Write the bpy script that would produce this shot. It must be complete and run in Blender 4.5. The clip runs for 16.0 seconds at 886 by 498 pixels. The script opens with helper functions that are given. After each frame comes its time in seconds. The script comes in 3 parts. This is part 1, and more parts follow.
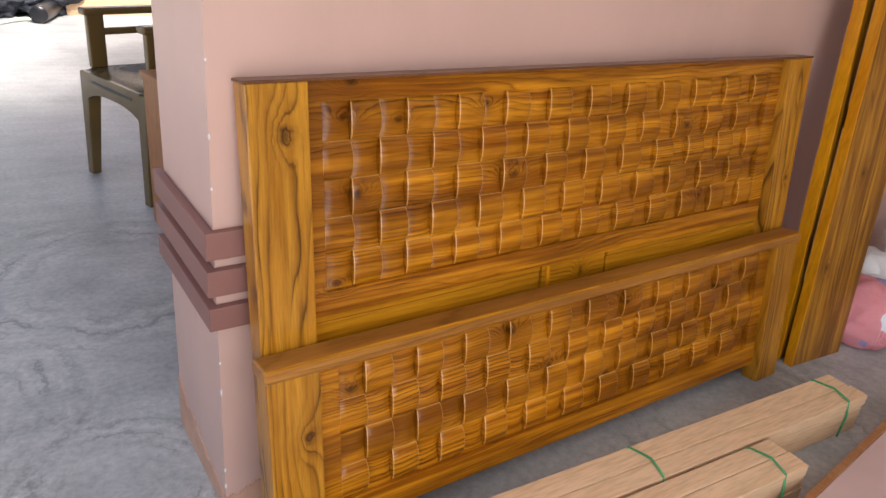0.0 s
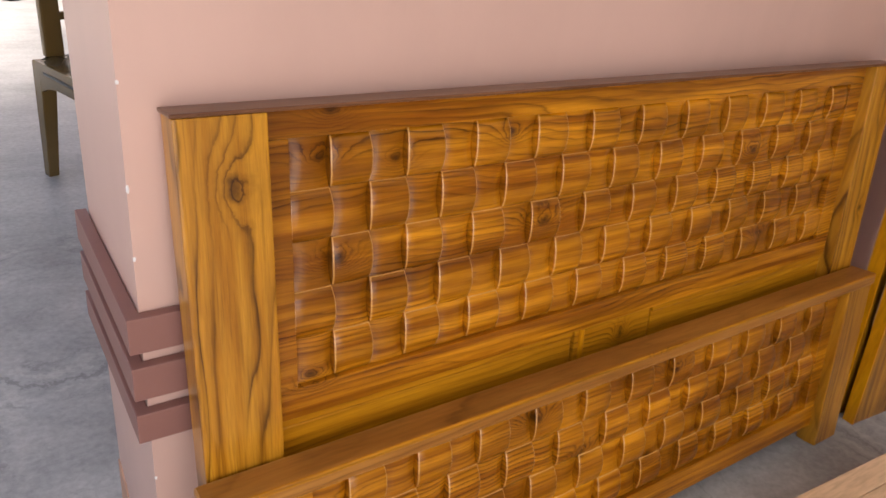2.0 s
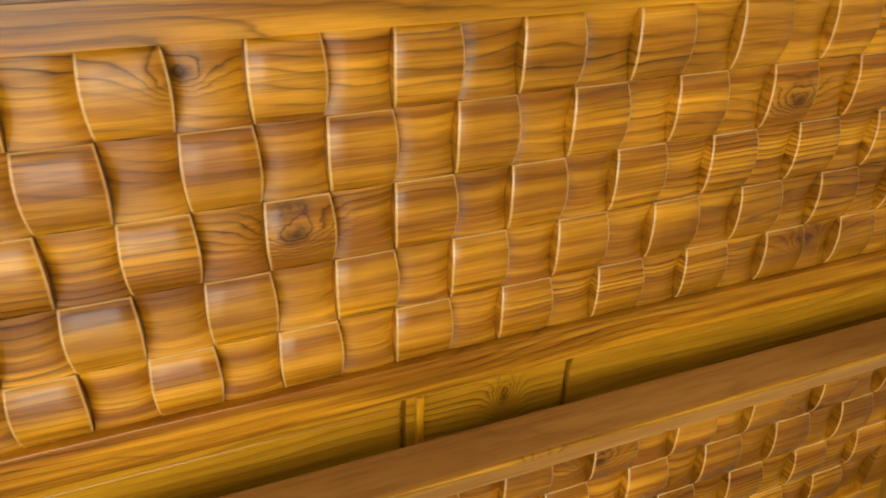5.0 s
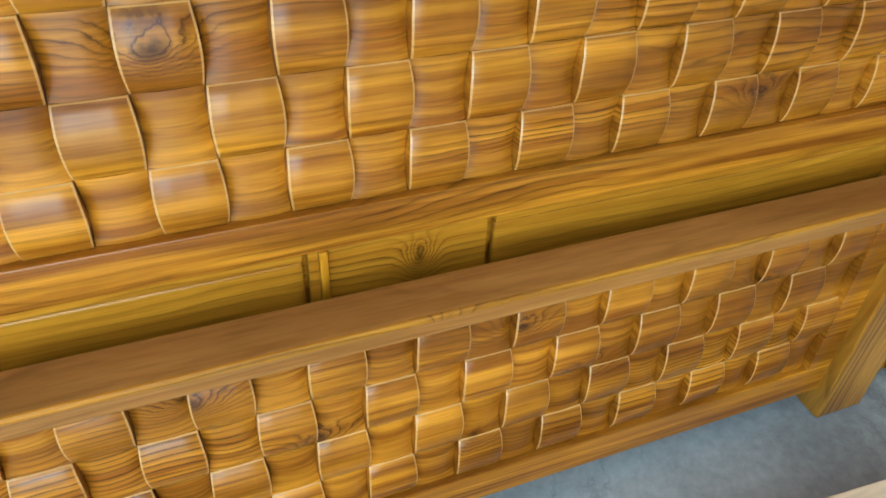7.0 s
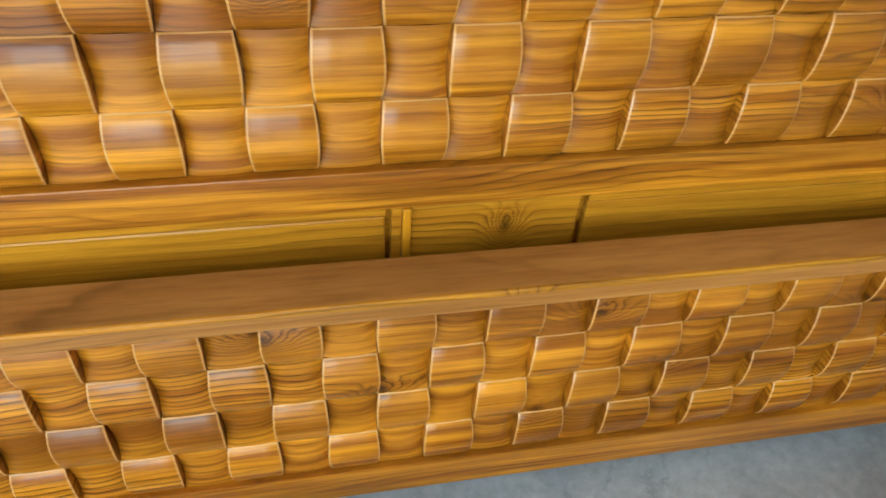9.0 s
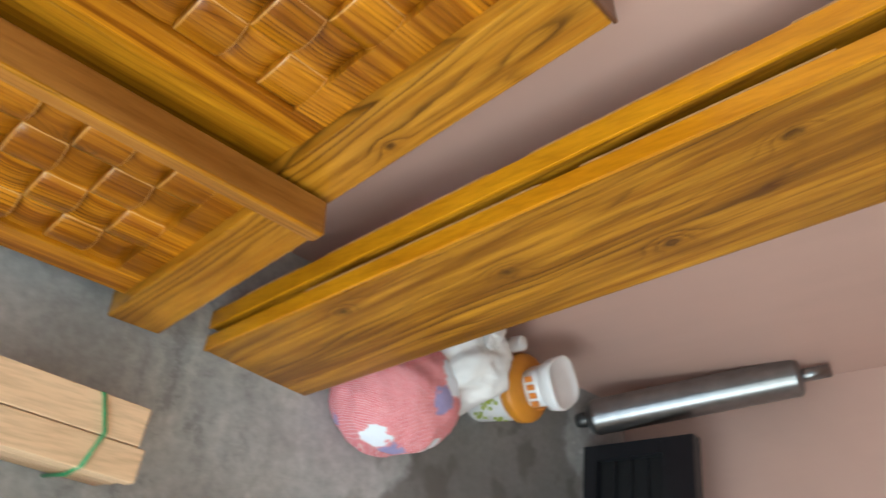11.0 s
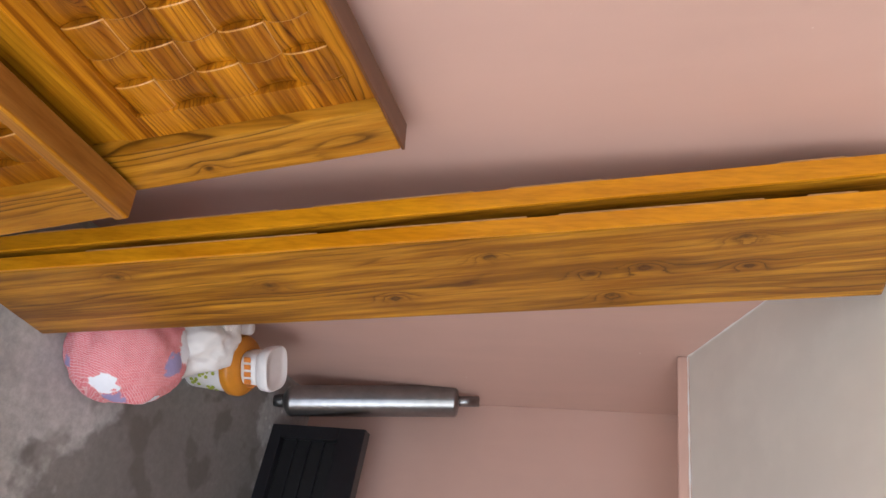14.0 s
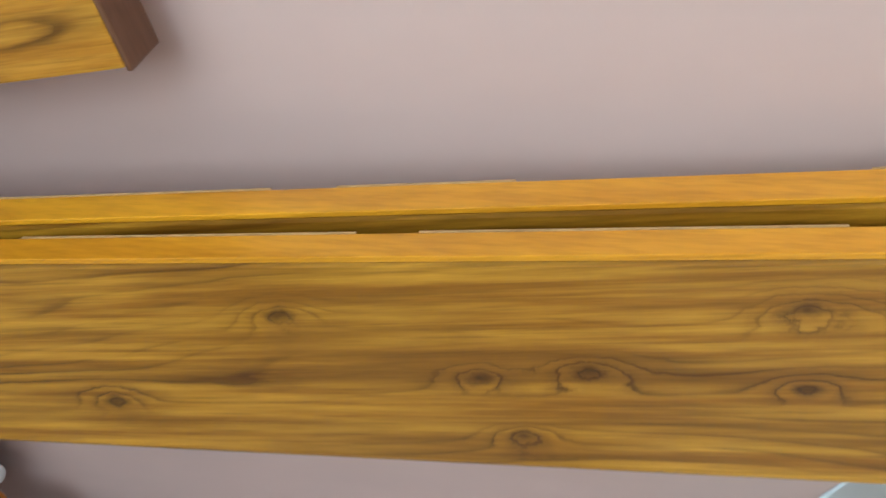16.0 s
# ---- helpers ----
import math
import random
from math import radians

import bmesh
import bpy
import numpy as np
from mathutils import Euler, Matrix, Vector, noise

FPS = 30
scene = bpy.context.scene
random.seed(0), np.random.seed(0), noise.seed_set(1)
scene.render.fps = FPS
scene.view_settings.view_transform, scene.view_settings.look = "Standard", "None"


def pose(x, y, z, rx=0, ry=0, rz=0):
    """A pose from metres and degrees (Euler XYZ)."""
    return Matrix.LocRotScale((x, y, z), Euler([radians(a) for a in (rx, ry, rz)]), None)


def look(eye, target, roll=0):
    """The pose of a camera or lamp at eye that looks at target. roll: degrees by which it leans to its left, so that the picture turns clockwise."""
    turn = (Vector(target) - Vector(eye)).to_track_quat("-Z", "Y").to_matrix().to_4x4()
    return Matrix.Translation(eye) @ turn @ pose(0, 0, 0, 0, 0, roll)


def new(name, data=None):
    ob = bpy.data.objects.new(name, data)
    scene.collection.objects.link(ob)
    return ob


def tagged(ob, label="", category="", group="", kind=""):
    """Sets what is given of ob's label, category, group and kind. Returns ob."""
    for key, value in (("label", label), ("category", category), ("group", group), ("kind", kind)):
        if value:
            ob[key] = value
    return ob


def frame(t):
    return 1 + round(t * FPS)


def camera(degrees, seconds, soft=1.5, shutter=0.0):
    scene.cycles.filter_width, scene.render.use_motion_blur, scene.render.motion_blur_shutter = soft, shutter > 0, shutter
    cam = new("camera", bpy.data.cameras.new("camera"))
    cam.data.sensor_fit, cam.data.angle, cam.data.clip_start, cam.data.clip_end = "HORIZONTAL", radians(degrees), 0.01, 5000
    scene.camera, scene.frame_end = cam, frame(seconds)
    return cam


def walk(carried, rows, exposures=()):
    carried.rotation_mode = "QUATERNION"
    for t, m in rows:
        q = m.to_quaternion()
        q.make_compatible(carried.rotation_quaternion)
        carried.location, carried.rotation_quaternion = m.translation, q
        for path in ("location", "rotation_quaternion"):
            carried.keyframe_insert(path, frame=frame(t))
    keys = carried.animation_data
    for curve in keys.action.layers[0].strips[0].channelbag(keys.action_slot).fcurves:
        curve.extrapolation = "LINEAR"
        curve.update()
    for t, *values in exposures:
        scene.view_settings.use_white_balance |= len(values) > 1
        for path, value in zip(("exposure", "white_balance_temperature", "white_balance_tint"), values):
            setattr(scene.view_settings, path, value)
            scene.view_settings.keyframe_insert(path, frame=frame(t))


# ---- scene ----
cam = camera(62.2, 16.0, shutter=0.25)
PATH = [
    (0, (0.307, 0.174, 1.41), (1.352, 1.663, 0.578), 5.4),
    (0.5, (0.296, 0.23, 1.402), (1.341, 1.713, 0.561), 5.6),
    (1, (0.38, 0.31, 1.401), (1.437, 1.784, 0.558), 5.9),
    (1.5, (0.478, 0.406, 1.389), (1.541, 1.869, 0.534), 6.2),
    (2, (0.529, 0.567, 1.387), (1.577, 2.026, 0.508), 6.2),
    (2.5, (0.582, 0.697, 1.375), (1.567, 2.175, 0.455), 5.7),
    (3, (0.774, 0.772, 1.33), (1.563, 2.33, 0.355), 3.6),
    (3.5, (0.959, 0.813, 1.299), (1.534, 2.42, 0.256), 1.7),
    (4, (1.074, 0.872, 1.281), (1.6, 2.464, 0.19), 1.3),
    (4.2, (1.14, 0.916, 1.305), (1.676, 2.469, 0.165), 2.1),
    (6.3, (1.463, 0.891, 1.265), (2.175, 2.215, -0.055), 7.0),
    (6.5, (1.463, 0.888, 1.242), (2.147, 2.191, -0.113), 6.9),
    (7, (1.462, 0.889, 1.198), (2.055, 2.16, -0.226), 6.7),
    (7.5, (1.441, 0.897, 1.186), (1.918, 2.154, -0.295), 6.5),
    (8, (1.419, 0.918, 1.177), (1.765, 2.162, -0.35), 6.0),
    (8.2, (1.411, 0.924, 1.177), (1.714, 2.166, -0.361), 5.8),
    (10.3, (1.793, 0.825, 1.268), (2.66, 1.952, -0.139), 29.8),
    (10.5, (1.856, 0.793, 1.286), (2.822, 1.859, -0.103), 41.3),
    (11, (2.016, 0.784, 1.446), (3.233, 1.757, 0.192), 69.1),
    (11.5, (2.04, 0.786, 1.533), (3.413, 1.851, 0.543), 81.1),
    (12, (1.959, 0.757, 1.572), (3.391, 1.903, 0.774), 85.8),
    (12.5, (1.813, 0.735, 1.586), (3.326, 1.861, 0.92), 87.4),
    (13, (1.661, 0.705, 1.601), (3.237, 1.781, 1.002), 88.2),
    (13.5, (1.601, 0.666, 1.604), (3.203, 1.704, 1.009), 88.7),
    (14, (1.649, 0.695, 1.589), (3.259, 1.698, 0.958), 88.9),
    (14.5, (1.767, 0.765, 1.574), (3.383, 1.769, 0.957), 89.4),
    (15, (1.992, 0.788, 1.577), (3.524, 1.959, 1.048), 90.0),
    (15.5, (2.196, 0.84, 1.551), (3.62, 2.151, 1.048), 90.6),
    (16, (2.385, 0.982, 1.577), (3.628, 2.437, 0.996), 90.7),
]
walk(cam, [(t, look(eye, target, roll)) for t, eye, target, roll in PATH],
     exposures=[(0, 0.98, 6600, 13), (2.2, 0.96, 7100, 17), (3.4, 1.04, 8200, 26), (4.2, 1.25, 7500, 8), (6.4, 1.62, 4900, -14), (8.2, 1.7, 4800, -14), (10.4, 1.65, 6600, 3), (11.0, 1.65, 6100, -4), (11.8, 1.65, 6000, -3), (12.8, 1.45, 6150, 6), (15.0, 1.42, 6600, 12), (15.6, 1.4, 6700, 13), (16, 1.7, 4900, -14)])

# ---- world and light ----
world = bpy.data.worlds.new("daylight")
scene.world = world
world.use_nodes = True
wn = world.node_tree.nodes
sky = wn.new("ShaderNodeTexSky")
sky.sky_type, sky.sun_disc = "NISHITA", False
sky.sun_elevation, sky.sun_rotation = radians(60), radians(173)
sky.dust_density, sky.ozone_density = 4.0, 0.8
world.node_tree.links.new(sky.outputs[0], wn["Background"].inputs[0])
wn["Background"].inputs[1].default_value = 0.12
sun = new("sun", bpy.data.lights.new("sun", "SUN"))
sun.data.energy, sun.data.angle, sun.data.color = 4.0, radians(22.0), (1, 0.965, 0.91)
sun.matrix_world = look((0.6, -5.0, 9.0), (0, 0, 0))


# daylight through the two open sides of the workshop
for spot, aim, wide, power in (((0.45, -2.5, 1.6), (2.2, 1.5, 1.2), 2.0, 30), ((-0.58, -0.7, 1.7), (1.0, -0.7, 1.7), 3.2, 15)):
    opening = new("opening_light", bpy.data.lights.new("opening_light", "AREA"))
    opening.data.shape, opening.data.size, opening.data.size_y = "RECTANGLE", wide, 2.6
    opening.data.energy, opening.data.color = power, (0.96, 0.98, 1.0)
    opening.matrix_world = look(spot, aim)

# ---- materials ----


def mat(name, rough=0.6, metal=0.0, colour=(0.5, 0.5, 0.5)):
    m = bpy.data.materials.new(name)
    m.use_nodes = True
    b = m.node_tree.nodes["Principled BSDF"]
    b.inputs["Roughness"].default_value, b.inputs["Metallic"].default_value = rough, metal
    b.inputs["Base Color"].default_value = (*colour, 1)
    return m, m.node_tree, b


def node(nt, kind, **props):
    n = nt.nodes.new("ShaderNode" + kind)
    for k, v in props.items():
        if k in n.inputs:
            n.inputs[k].default_value = v
        else:
            setattr(n, k, v)
    return n


def ramp(nt, src, stops):
    r = nt.nodes.new("ShaderNodeValToRGB")
    els = r.color_ramp.elements
    while len(els) < len(stops):
        els.new(0.5)
    for e, (p, c) in zip(els, stops):
        e.position, e.color = p, (*c, 1)
    nt.links.new(src, r.inputs[0])
    return r.outputs[0]


def mixc(nt, fac, a, b, kind="MIX"):
    m = nt.nodes.new("ShaderNodeMix")
    m.data_type, m.blend_type = "RGBA", kind
    for sock, val in ((m.inputs[0], fac), (m.inputs[6], a), (m.inputs[7], b)):
        if hasattr(val, "is_linked"):
            nt.links.new(val, sock)
        elif isinstance(val, (int, float)):
            sock.default_value = val
        else:
            sock.default_value = (*val, 1)
    return m.outputs[2]


def math_(nt, op, a, b=0.0):
    m = nt.nodes.new("ShaderNodeMath")
    m.operation = op
    for sock, val in ((m.inputs[0], a), (m.inputs[1], b)):
        if hasattr(val, "is_linked"):
            nt.links.new(val, sock)
        else:
            sock.default_value = val
    return m.outputs[0]


def bump(nt, b, src, strength, dist=0.002):
    n = node(nt, "Bump", Strength=strength, Distance=dist)
    nt.links.new(src, n.inputs["Height"])
    nt.links.new(n.outputs[0], b.inputs["Normal"])


def noise_of(nt, vec, scale, detail=4, rough=0.55):
    n = node(nt, "TexNoise", Scale=scale, Detail=detail, Roughness=rough)
    nt.links.new(vec, n.inputs["Vector"])
    return n.outputs["Fac"]


def stretched(nt, scale, shift=(0, 0, 0), rnd=0.0):
    """World position, squeezed along the grain and shifted."""
    g = nt.nodes.new("ShaderNodeNewGeometry")
    mp = nt.nodes.new("ShaderNodeMapping")
    mp.inputs["Scale"].default_value, mp.inputs["Location"].default_value = scale, shift
    nt.links.new(g.outputs["Position"], mp.inputs["Vector"])
    if not rnd:
        return mp.outputs[0]
    info = nt.nodes.new("ShaderNodeObjectInfo")
    add = nt.nodes.new("ShaderNodeVectorMath")
    add.operation = "ADD"
    sc = math_(nt, "MULTIPLY", info.outputs["Random"], rnd)
    nt.links.new(mp.outputs[0], add.inputs[0])
    nt.links.new(sc, add.inputs[1])
    return add.outputs[0]


def wood(name, axis, light, mid, dark, rough=0.3, spacing=0.011, sway=0.09, knots=(), shift=(0, 0, 0), coat=0.5, lines=0.85, rnd=0.0, depth=0.3, zone=0.35, broadness=11.0):
    """Flat-sawn wood, grain along axis: growth lines are the contours of a wandering height that rises at the knots."""
    m, nt, b = mat(name, rough)
    k = "xyz".index(axis)

    def along(f, g):
        q = [f, f, f]
        q[k] = g
        return q

    def vmath(op, u, v):
        n = nt.nodes.new("ShaderNodeVectorMath")
        n.operation = op
        nt.links.new(u, n.inputs[0])
        if hasattr(v, "is_linked"):
            nt.links.new(v, n.inputs[1])
        else:
            n.inputs[1].default_value = v
        return n.outputs["Value"] if op in ("LENGTH", "DOT_PRODUCT") else n.outputs[0]

    raw = stretched(nt, (1, 1, 1))
    pos = vmath("MULTIPLY", stretched(nt, (1, 1, 1), shift, rnd), (1, depth, 1))
    across = vmath("DOT_PRODUCT", pos, (0, 0.8, 1) if axis == "x" else (1, 0.8, 0))
    # slow wandering and small waviness of the growth lines
    slow = noise_of(nt, vmath("MULTIPLY", pos, along(5.0, 1.0)), 1.0, 2, 0.5)
    small = noise_of(nt, vmath("MULTIPLY", pos, along(24, 5.0)), 1.0, 3, 0.55)
    height = math_(nt, "ADD", across, math_(nt, "ADD", math_(nt, "MULTIPLY", slow, sway * 2), math_(nt, "MULTIPLY", small, 0.022)))
    core = halo = None
    ragged = math_(nt, "MULTIPLY", noise_of(nt, raw, 55.0, 3), 0.5)
    for kx, kz, size, *stretch in knots:
        sq = [1 / (size * 2.1), 0, 1 / (size * 2.1)]
        sq[k] *= stretch[0] if stretch else 0.6
        d = math_(nt, "ADD", vmath("LENGTH", vmath("MULTIPLY", vmath("SUBTRACT", raw, (kx, 0, kz)), sq), (0, 0, 0)), ragged)
        hill = math_(nt, "EXPONENT", math_(nt, "MULTIPLY", math_(nt, "MULTIPLY", d, d), -1.0))
        height = math_(nt, "ADD", height, math_(nt, "MULTIPLY", hill, 4.6 * size))
        wide = math_(nt, "EXPONENT", math_(nt, "MULTIPLY", math_(nt, "MULTIPLY", d, d), -0.28))
        core = hill if core is None else math_(nt, "MAXIMUM", core, hill)
        halo = wide if halo is None else math_(nt, "MAXIMUM", halo, wide)
    ring = math_(nt, "FRACT", math_(nt, "MULTIPLY", height, 1 / spacing))
    line = ramp(nt, ring, [(0.0, (0.85,) * 3), (0.06, (0.3,) * 3), (0.22, (0.0,) * 3), (0.5, (0.10,) * 3), (0.82, (0.45,) * 3), (0.95, (1.0,) * 3)])
    patch = noise_of(nt, vmath("MULTIPLY", pos, along(13, 1.6)), 1.0, 3, 0.55)
    if core is not None:
        patch = math_(nt, "ADD", patch, math_(nt, "MULTIPLY", core, 0.16))
    line = math_(nt, "MULTIPLY", line, ramp(nt, patch, [(0.40, (0.03,) * 3), (0.62, (1.0,) * 3)]))
    # colour zones, streaks and pores
    streak = noise_of(nt, vmath("ADD", vmath("MULTIPLY", pos, along(60, 1.8)), (3.1, 7.7, 1.3)), 1.0, 4, 0.55)
    c = ramp(nt, streak, [(0.37, mid), (0.63, light)])
    broad = noise_of(nt, vmath("MULTIPLY", pos, along(broadness, 1.7)), 1.0, 3, 0.5)
    c = mixc(nt, ramp(nt, broad, [(0.44, (0, 0, 0)), (0.64, (zone,) * 3)]), c, [0.45 * u + 0.55 * v for u, v in zip(mid, dark)])
    if halo is not None:
        c = mixc(nt, math_(nt, "MULTIPLY", halo, 0.5), c, [0.6 * u + 0.4 * v for u, v in zip(mid, dark)])
    c = mixc(nt, math_(nt, "MULTIPLY", line, lines), c, dark)
    fine = noise_of(nt, vmath("MULTIPLY", pos, along(150, 1.6)), 1.0, 3, 0.55)
    c = mixc(nt, ramp(nt, fine, [(0.56, (0, 0, 0)), (0.66, (0.45 * lines,) * 3)]), c, [0.3 * u + 0.7 * v for u, v in zip(mid, dark)])
    pores = noise_of(nt, vmath("MULTIPLY", pos, along(420, 14)), 1.0, 2, 0.6)
    c = mixc(nt, 0.3, c, ramp(nt, pores, [(0.3, (0.35, 0.30, 0.25)), (0.6, (1, 1, 1))]), "MULTIPLY")
    if core is not None:
        c = mixc(nt, ramp(nt, core, [(0.62, (0, 0, 0)), (0.9, (0.75,) * 3)]), c, [v * 0.6 for v in dark])
    nt.links.new(c, b.inputs["Base Color"])
    b.inputs["Coat Weight"].default_value, b.inputs["Coat Roughness"].default_value = coat, 0.26
    b.inputs["Specular IOR Level"].default_value = 0.12
    bump(nt, b, math_(nt, "ADD", pores, line), 0.08, 0.001)
    return m


TEAK_L, TEAK_M, TEAK_D = (0.66, 0.260, 0.011), (0.30, 0.089, 0.003), (0.042, 0.009, 0.001)
PANEL_KNOTS = [(1.006, 0.833, 0.016), (0.985, 1.0, 0.012), (1.12, 0.985, 0.010), (1.448, 0.831, 0.014), (1.36, 1.005, 0.010), (2.198, 0.672, 0.014), (2.09, 0.905, 0.012), (0.96, 0.63, 0.011),
               (1.406, 0.448, 0.013), (1.551, 0.309, 0.014), (1.832, 0.439, 0.012), (1.961, 0.310, 0.011), (0.953, 0.41, 0.015), (1.78, 0.222, 0.012), (2.25, 0.40, 0.010), (1.0, 1.075, 0.012)]
RAIL_KNOTS = [(2.856, 1.69, 0.015), (2.926, 1.509, 0.014), (3.02, 1.438, 0.012), (2.935, 1.403, 0.012), (2.847, 1.218, 0.014), (2.95, 1.70, 0.010), (2.97, 0.98, 0.012), (2.88, 0.72, 0.013), (2.80, 0.38, 0.012)]
teak_h = wood("teak_across", "x", TEAK_L, TEAK_M, TEAK_D, knots=PANEL_KNOTS, coat=0.45, zone=0.75)
teak_v = wood("teak_upright", "z", (0.58, 0.265, 0.022), (0.42, 0.165, 0.009), TEAK_D, spacing=0.030, sway=0.17, shift=(0.35, 0, 0.2), lines=0.85, knots=[(0.835, 0.985, 0.017), (0.83, 0.35, 0.014), (2.60, 0.7, 0.009)])
teak_plain = wood("teak_plain", "x", (0.62, 0.27, 0.012), (0.48, 0.185, 0.007), (0.07, 0.018, 0.002), spacing=0.022, sway=0.12, shift=(1.4, 0.3, 2.2), lines=0.55, knots=[(1.712, 0.508, 0.020, 1.9)])
teak_centre = wood("teak_centre_panel", "x", (0.62, 0.27, 0.012), (0.48, 0.185, 0.007), (0.045, 0.010, 0.0015), spacing=0.013, sway=0.07, shift=(1.4, 0.3, 2.2), lines=0.75, knots=[(1.712, 0.520, 0.018, 1.7)])
teak_rail = wood("teak_bed_rail", "z", (0.56, 0.255, 0.015), (0.27, 0.10, 0.004), (0.065, 0.019, 0.002), spacing=0.021, sway=0.14, shift=(0.2, 0, 0.63), lines=0.8, coat=0.55, knots=RAIL_KNOTS, zone=0.75, broadness=17.0)
teak_edge = wood("teak_edge", "z", (0.68, 0.29, 0.008), (0.56, 0.215, 0.005), (0.30, 0.10, 0.004), spacing=0.02, shift=(2.2, 0.4, 0.1), lines=0.3, zone=0.3)
# rubbed rims of the carving, lightened further to paint in the edge highlight
teak_rim = wood("teak_rubbed_highlight_rim", "x", (0.66, 0.34, 0.09), (0.54, 0.25, 0.055), (0.30, 0.11, 0.02), lines=0.4, coat=0.9)
teak_cap = wood("teak_rail_cap", "x", (0.43, 0.19, 0.04), (0.32, 0.125, 0.022), (0.12, 0.042, 0.007), spacing=0.014, shift=(0.7, 0.2, 1.2), lines=0.6, coat=0.3)
teak_top = wood("teak_top_edge", "x", (0.19, 0.085, 0.04), (0.14, 0.058, 0.028), (0.07, 0.025, 0.012), lines=0.6, coat=0.2)
raw_wood = wood("raw_timber", "x", (0.80, 0.56, 0.35), (0.75, 0.51, 0.31), (0.58, 0.35, 0.19), rough=0.75, spacing=0.016, coat=0.0, rnd=7.0, lines=0.12, zone=0.12)
box_wood = wood("plain_board", "z", (0.42, 0.20, 0.09), (0.36, 0.16, 0.065), (0.22, 0.09, 0.035), rough=0.5, spacing=0.02, coat=0.1, lines=0.3)


def paint(name, colour, rough=0.55, spots=0.0, streak=0.04, scale=1.6):
    m, nt, b = mat(name, rough)
    vec = stretched(nt, (1, 1, 1))
    c = mixc(nt, ramp(nt, noise_of(nt, vec, scale, 5), [(0.35, (0, 0, 0)), (0.7, (1, 1, 1))]), colour, [v * (1 - streak * 2.5) for v in colour])
    roll_ = noise_of(nt, stretched(nt, (9, 9, 2)), 1.0, 3)
    c = mixc(nt, ramp(nt, roll_, [(0.45, (0, 0, 0)), (0.75, (0.5, 0.5, 0.5))]), c, [min(1, v * (1 + streak)) for v in colour])
    if spots:
        vor = node(nt, "TexVoronoi", Scale=6.5)
        nt.links.new(vec, vor.inputs["Vector"])
        c = mixc(nt, ramp(nt, vor.outputs["Distance"], [(0.012, (spots,) * 3), (0.022, (0, 0, 0))]), c, (0.85, 0.78, 0.72))
    nt.links.new(c, b.inputs["Base Color"])
    bump(nt, b, noise_of(nt, vec, 140, 3), 0.12, 0.001)
    return m


pink = paint("pink_wall_paint", (0.57, 0.372, 0.31), 0.45, spots=0.6)
band_paint = paint("brown_band_paint", (0.235, 0.105, 0.085), 0.5)
grey_paint = paint("grey_soffit_paint", (0.74, 0.71, 0.66), 0.7)
plain_wall = paint("plain_wall_paint", (0.60, 0.52, 0.46), 0.7)
plaster = paint("bare_plaster", (0.55, 0.32, 0.22), 0.85, streak=0.12, scale=9)


